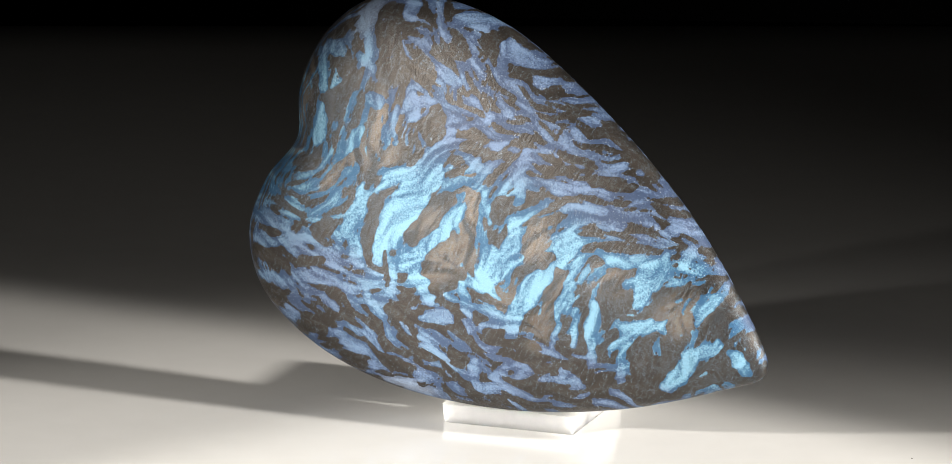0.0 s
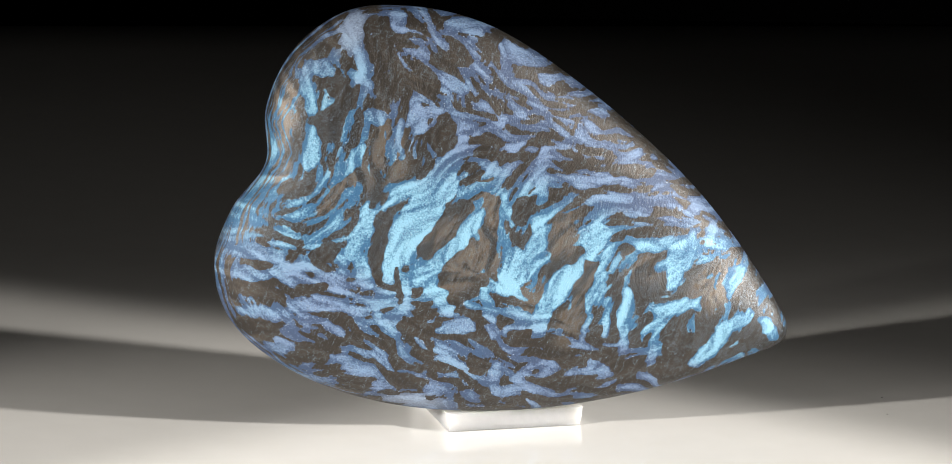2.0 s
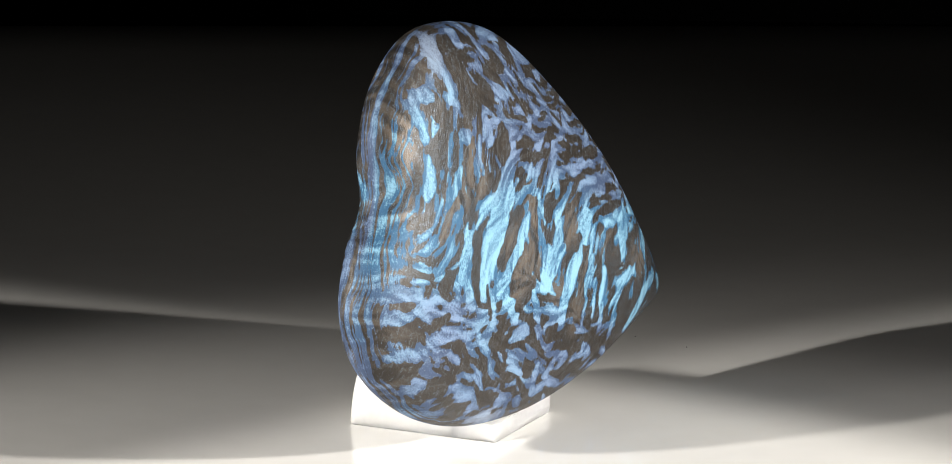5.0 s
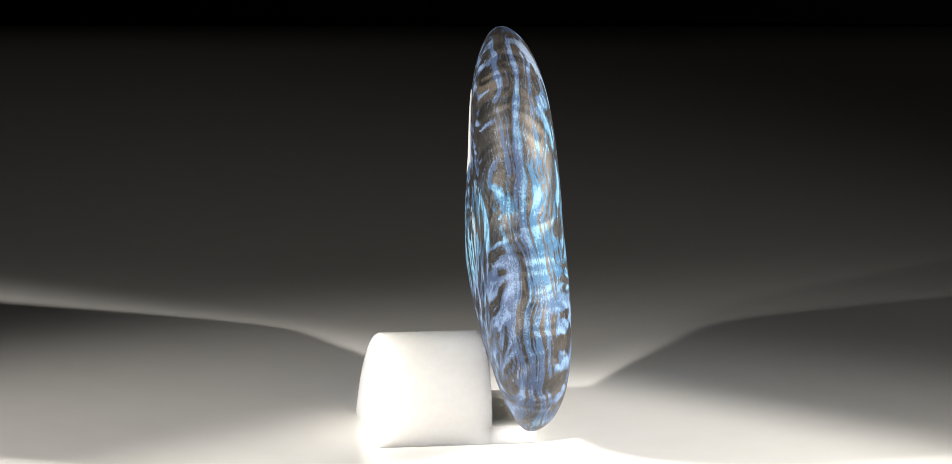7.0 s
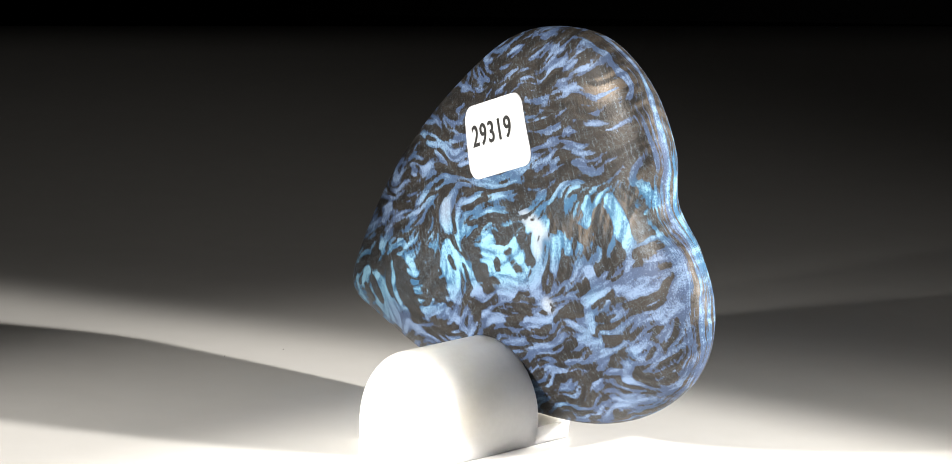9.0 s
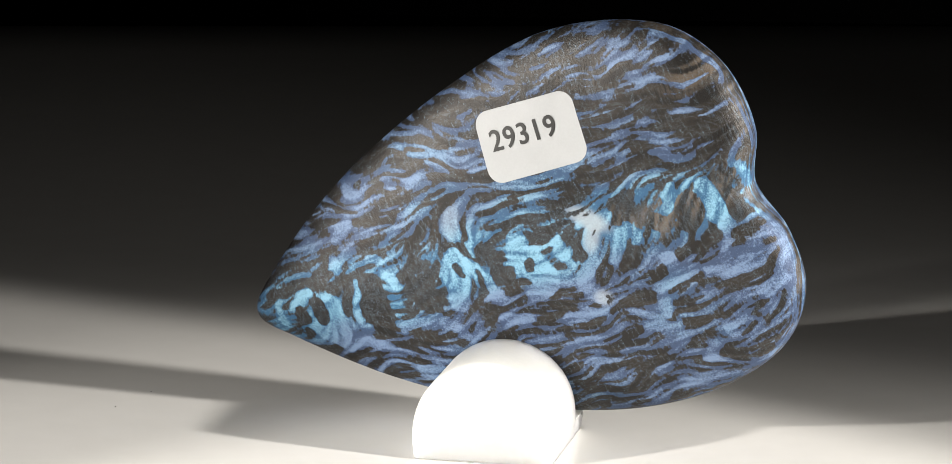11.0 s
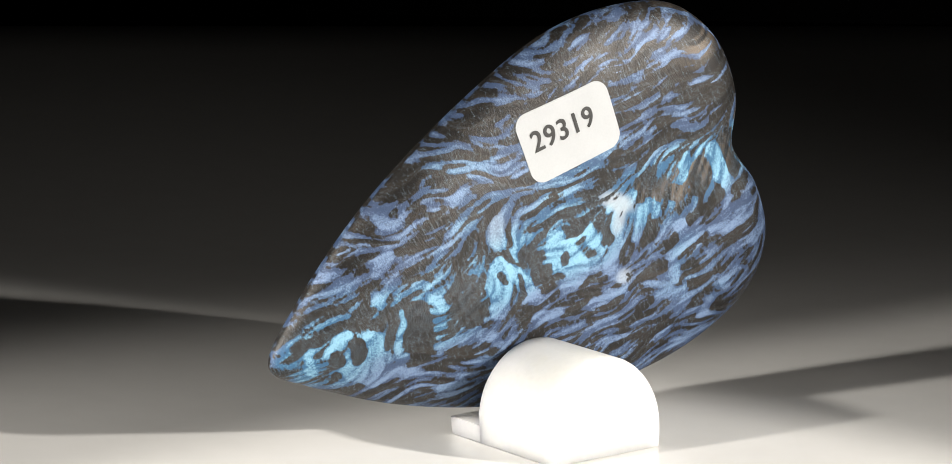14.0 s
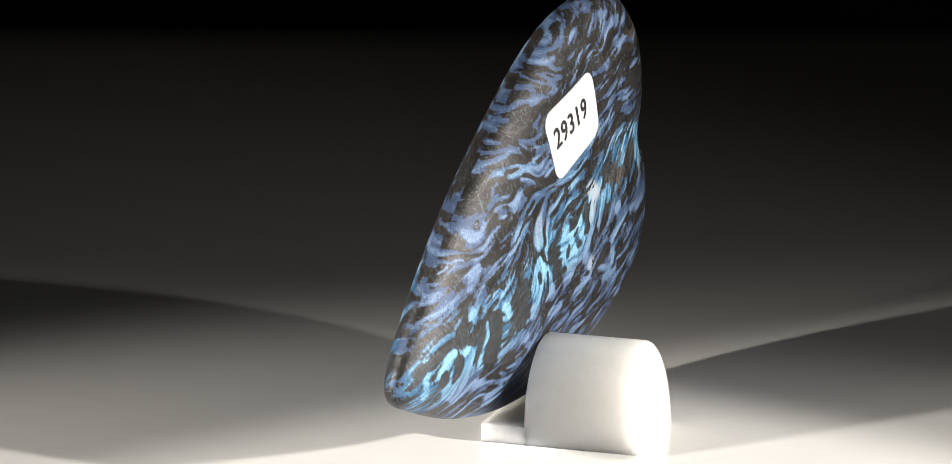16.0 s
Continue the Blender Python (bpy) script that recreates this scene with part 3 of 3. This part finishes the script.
def heart_body(parent):
    rings, n = 210, len(RIM)
    s = 1 - (1 - np.linspace(0, 1, rings + 1)[1:]) ** 1.35
    grid = np.array(MID) + (RIM - np.array(MID))[None] * s[:, None, None]
    flat = grid.reshape(-1, 2)
    proud = bulge(flat[:, 0], flat[:, 1], True)
    proud[-n:] = 0
    front = np.c_[flat[:, 0], -proud, flat[:, 1]]
    back = np.c_[flat[:-n, 0], bulge(flat[:-n, 0], flat[:-n, 1]), flat[:-n, 1]]
    verts = np.r_[[[MID[0], -7.6, MID[1]]], front, [[MID[0], 6.9, MID[1]]], back]
    first_back = 2 + len(front)
    faces = []
    for i in range(n):
        j = (i + 1) % n
        faces.append((0, 1 + j, 1 + i))
        faces.append((1 + len(front), first_back + i, first_back + j))
        for r in range(rings - 1):
            a, b = 1 + r * n, 1 + (r + 1) * n
            faces.append((a + i, a + j, b + j, b + i))
            a = first_back + r * n
            b = first_back + (r + 1) * n if r < rings - 2 else 1 + (rings - 1) * n
            faces.append((a + j, a + i, b + i, b + j))
    mesh = bpy.data.meshes.new("stone")
    mesh.from_pydata((verts / 1000).tolist(), [], faces)
    x, y, z = verts.T
    side = np.clip(y / 2.5, -1, 1)
    front_w, back_w = np.clip(-side, 0, 1), np.clip(side, 0, 1)
    seam = front_w * bands(x, z, FRONT_SWATH + FRONT_MIDDLE + FRONT_TIP + FRONT_TOP + FRONT_SHOULDER + FRONT_FOOT + FRONT_KEEL) + back_w * bands(x, z, BACK_EYES + BACK_LOBE + BACK_TIP + BACK_BANDS, 0.15)
    middle = np.exp(-(((z + 4 + 0.30 * (x + 5)) / 11) ** 2) ** 1.5) + np.exp(-(((x + 33) / 9) ** 2 + ((z - 12) / 13) ** 2))
    centre_back = np.exp(-(((z + 5 + 0.36 * x) / 7) ** 2) ** 1.5)
    swirl = np.clip(front_w * middle + back_w * 0.85 * centre_back, 0, 1)
    seam = seam - 0.03 * back_w - 0.13 * back_w * np.clip((z - 2) / 10, 0, 1) - 0.06 * front_w * np.clip((z - 6) / 12, 0, 1) - 0.22 * front_w * np.clip((-z - 12) / 8, 0, 1)
    flow, strand = np.zeros_like(x), np.zeros_like(x)
    for lie, seed, near, plain, scale, pull, half in ((FRONT_LIE, 11, 6.0, 0.2, 0.78, 1.35, y <= 0), (BACK_LIE, 23, 4.0, 0.6, 0.62, 1.55, y > 0)):
        coarse, fine, step = streaks(lie, seed, near, plain, scale, pull)
        flow[half], strand[half] = sampled(coarse, step, x[half], z[half]), sampled(fine, step, x[half], z[half])
    bronze = np.clip(front_w * patches(x, z, FRONT_BRONZE) + back_w * patches(x, z, BACK_BRONZE), 0, 1)
    milk = np.clip(back_w * patches(x, z, BACK_MILK) + front_w * patches(x, z, FRONT_MILK), 0, 1)
    across = np.r_[0, np.repeat(s, n), 0, np.repeat(s[:-1], n)]
    begin = 0.93 - 0.24 * (1 - back_w) * np.clip((-x - 20) / 16, 0, 1) * np.clip((z + 22) / 8, 0, 1)
    rim = np.clip((across - begin) / (0.995 - begin), 0, 1) * np.clip((-x - 8) / 22, 0, 1)
    for name, values in (("seam", seam), ("swirl", swirl), ("rim", rim * rim * (3 - 2 * rim)), ("front", front_w), ("milk", milk), ("bronze", bronze), ("flow", flow), ("strand", strand)):
        mesh.attributes.new(name, "FLOAT", "POINT").data.foreach_set("value", values.astype(np.float32))
    mesh.materials.append(STONE)
    mesh.polygons.foreach_set("use_smooth", [True] * len(mesh.polygons))
    mesh.update()
    ob = new("stone", mesh)
    ob.parent = parent
    return ob


def on_back(x, z, lift):
    """A place on the heart's back, in metres; x, z in millimetres, lift in metres."""
    return (x / 1000, float(bulge(np.array(x), np.array(z))) / 1000 + lift, z / 1000)


LABEL_AT, LABEL_TURN, LABEL_SIZE, LABEL_ROUND = (-4.6, 15.6), 19.6, (18.2, 12.2), 2.5


def on_label(u, v, lift):
    """u to the reader's right and v up over the label's middle (mm), laid on the curved back."""
    a = radians(LABEL_TURN)
    right = u * math.cos(a) - v * math.sin(a)
    up = u * math.sin(a) + v * math.cos(a)
    return on_back(LABEL_AT[0] - right, LABEL_AT[1] + up, lift)


def sticker(parent):
    w, h = LABEL_SIZE[0] / 2, LABEL_SIZE[1] / 2
    bm = bmesh.new()
    nu, nv = 34, 24

    def squared(u, v):
        """From the unit square to a rectangle with rounded corners."""
        x, y = u * w, v * h
        cx, cy = w - LABEL_ROUND, h - LABEL_ROUND
        k = max(abs(u), abs(v))
        if k < 1e-6:
            return x, y
        ex, ey = x / k, y / k
        if abs(ex) > cx and abs(ey) > cy:
            dx, dy = abs(ex) - cx, abs(ey) - cy
            d = math.hypot(dx, dy)
            if d > 1e-9:
                m = max(dx, dy) / d
                ex, ey = math.copysign(cx + dx * m, ex), math.copysign(cy + dy * m, ey)
        return ex * k, ey * k

    layers = []
    for lift in (-0.0001, 0.00014):
        layers.append([[bm.verts.new(on_label(*squared(2 * i / nu - 1, 2 * j / nv - 1), lift)) for i in range(nu + 1)] for j in range(nv + 1)])
    for low, flip in ((layers[0], True), (layers[1], False)):
        for j in range(nv):
            for i in range(nu):
                f = (low[j][i], low[j][i + 1], low[j + 1][i + 1], low[j + 1][i])
                bm.faces.new(f[::-1] if flip else f)
    ring = [(0, i) for i in range(nu)] + [(j, nu) for j in range(nv)] + [(nv, i) for i in range(nu, 0, -1)] + [(j, 0) for j in range(nv, 0, -1)]
    for a, b in zip(ring, ring[1:] + ring[:1]):
        bm.faces.new((layers[0][a[0]][a[1]], layers[0][b[0]][b[1]], layers[1][b[0]][b[1]], layers[1][a[0]][a[1]]))
    bmesh.ops.recalc_face_normals(bm, faces=bm.faces[:])
    label = part("sticker", bm, PAPER, parent, "white paper sticker with rounded corners and a printed number")
    label.data.set_sharp_from_angle(angle=radians(50))
    # the printed digits, laid on the sticker
    data = bpy.data.curves.new("number", "FONT")
    data.body, data.size, data.offset, data.space_character = "29319", 4.55, 0.035, 1.12
    text = new("number_text", data)
    shaped = text.evaluated_get(bpy.context.evaluated_depsgraph_get())
    flat = bpy.data.meshes.new_from_object(shaped)
    bpy.data.objects.remove(text)
    bm = bmesh.new()
    bm.from_mesh(flat)
    bmesh.ops.triangulate(bm, faces=bm.faces[:])
    bmesh.ops.subdivide_edges(bm, edges=[e for e in bm.edges if e.calc_length() > 0.7], cuts=2)
    xs = [v.co.x for v in bm.verts]
    wide = max(xs) - min(xs)
    base = bm.verts[:] + bm.edges[:] + bm.faces[:]
    strokes = [(0.0, bm.verts[:])]
    for shift in (-0.07, 0.07):
        made = bmesh.ops.duplicate(bm, geom=base)["geom"]
        strokes.append((shift, [g for g in made if isinstance(g, bmesh.types.BMVert)]))
    low = min(xs)
    for i, (shift, verts) in enumerate(strokes):
        for v in verts:
            v.co = on_label(-7.1 + (v.co.x - low) * 12.1 / wide + shift, v.co.y * 1.10 - 0.7 + shift * 0.4, 0.00018 + i * 0.00002)
    part("number", bm, INK, label, "black printed number 29319", smooth=False)


def stone_heart():
    heart = new("stone_heart")
    heart_body(heart)
    sticker(heart)
    return tagged(heart, "polished dark stone heart with shimmering blue swirls leaning on the stand", "stone heart")


def dust_speck(seed):
    """A crumb of dust, a quarter of a millimetre across."""
    bm = bmesh.new()
    bmesh.ops.create_icosphere(bm, subdivisions=1, radius=0.00013)
    rng = random.Random(seed)
    for v in bm.verts:
        v.co = v.co * rng.uniform(0.7, 1.3)
        v.co.z = v.co.z * 0.6
    low = min(v.co.z for v in bm.verts)
    for v in bm.verts:
        v.co.z -= low
    return tagged(part("dust_speck", bm, INK), "tiny dark speck of dust on the white sheet", "dust", "specks of dust")


setting()
STAND = display_stand()
STONE_HEART = stone_heart()
SPECKS = [(dust_speck(1), pose(0.0686, 0.0053, 0)), (dust_speck(2), pose(0.0655, -0.0061, 0))]


def motions():
    """Stand, stone and dust turn together about the upright axis, at a steady rate."""
    times = [i * 0.5 for i in range(33)]
    for thing, own in ((STAND, Matrix.Identity(4)), (STONE_HEART, HEART), *SPECKS):
        walk(thing, [(t, pose(0, 0, 0, 0, 0, -18.6 + 17.026 * t) @ own) for t in times])


motions()
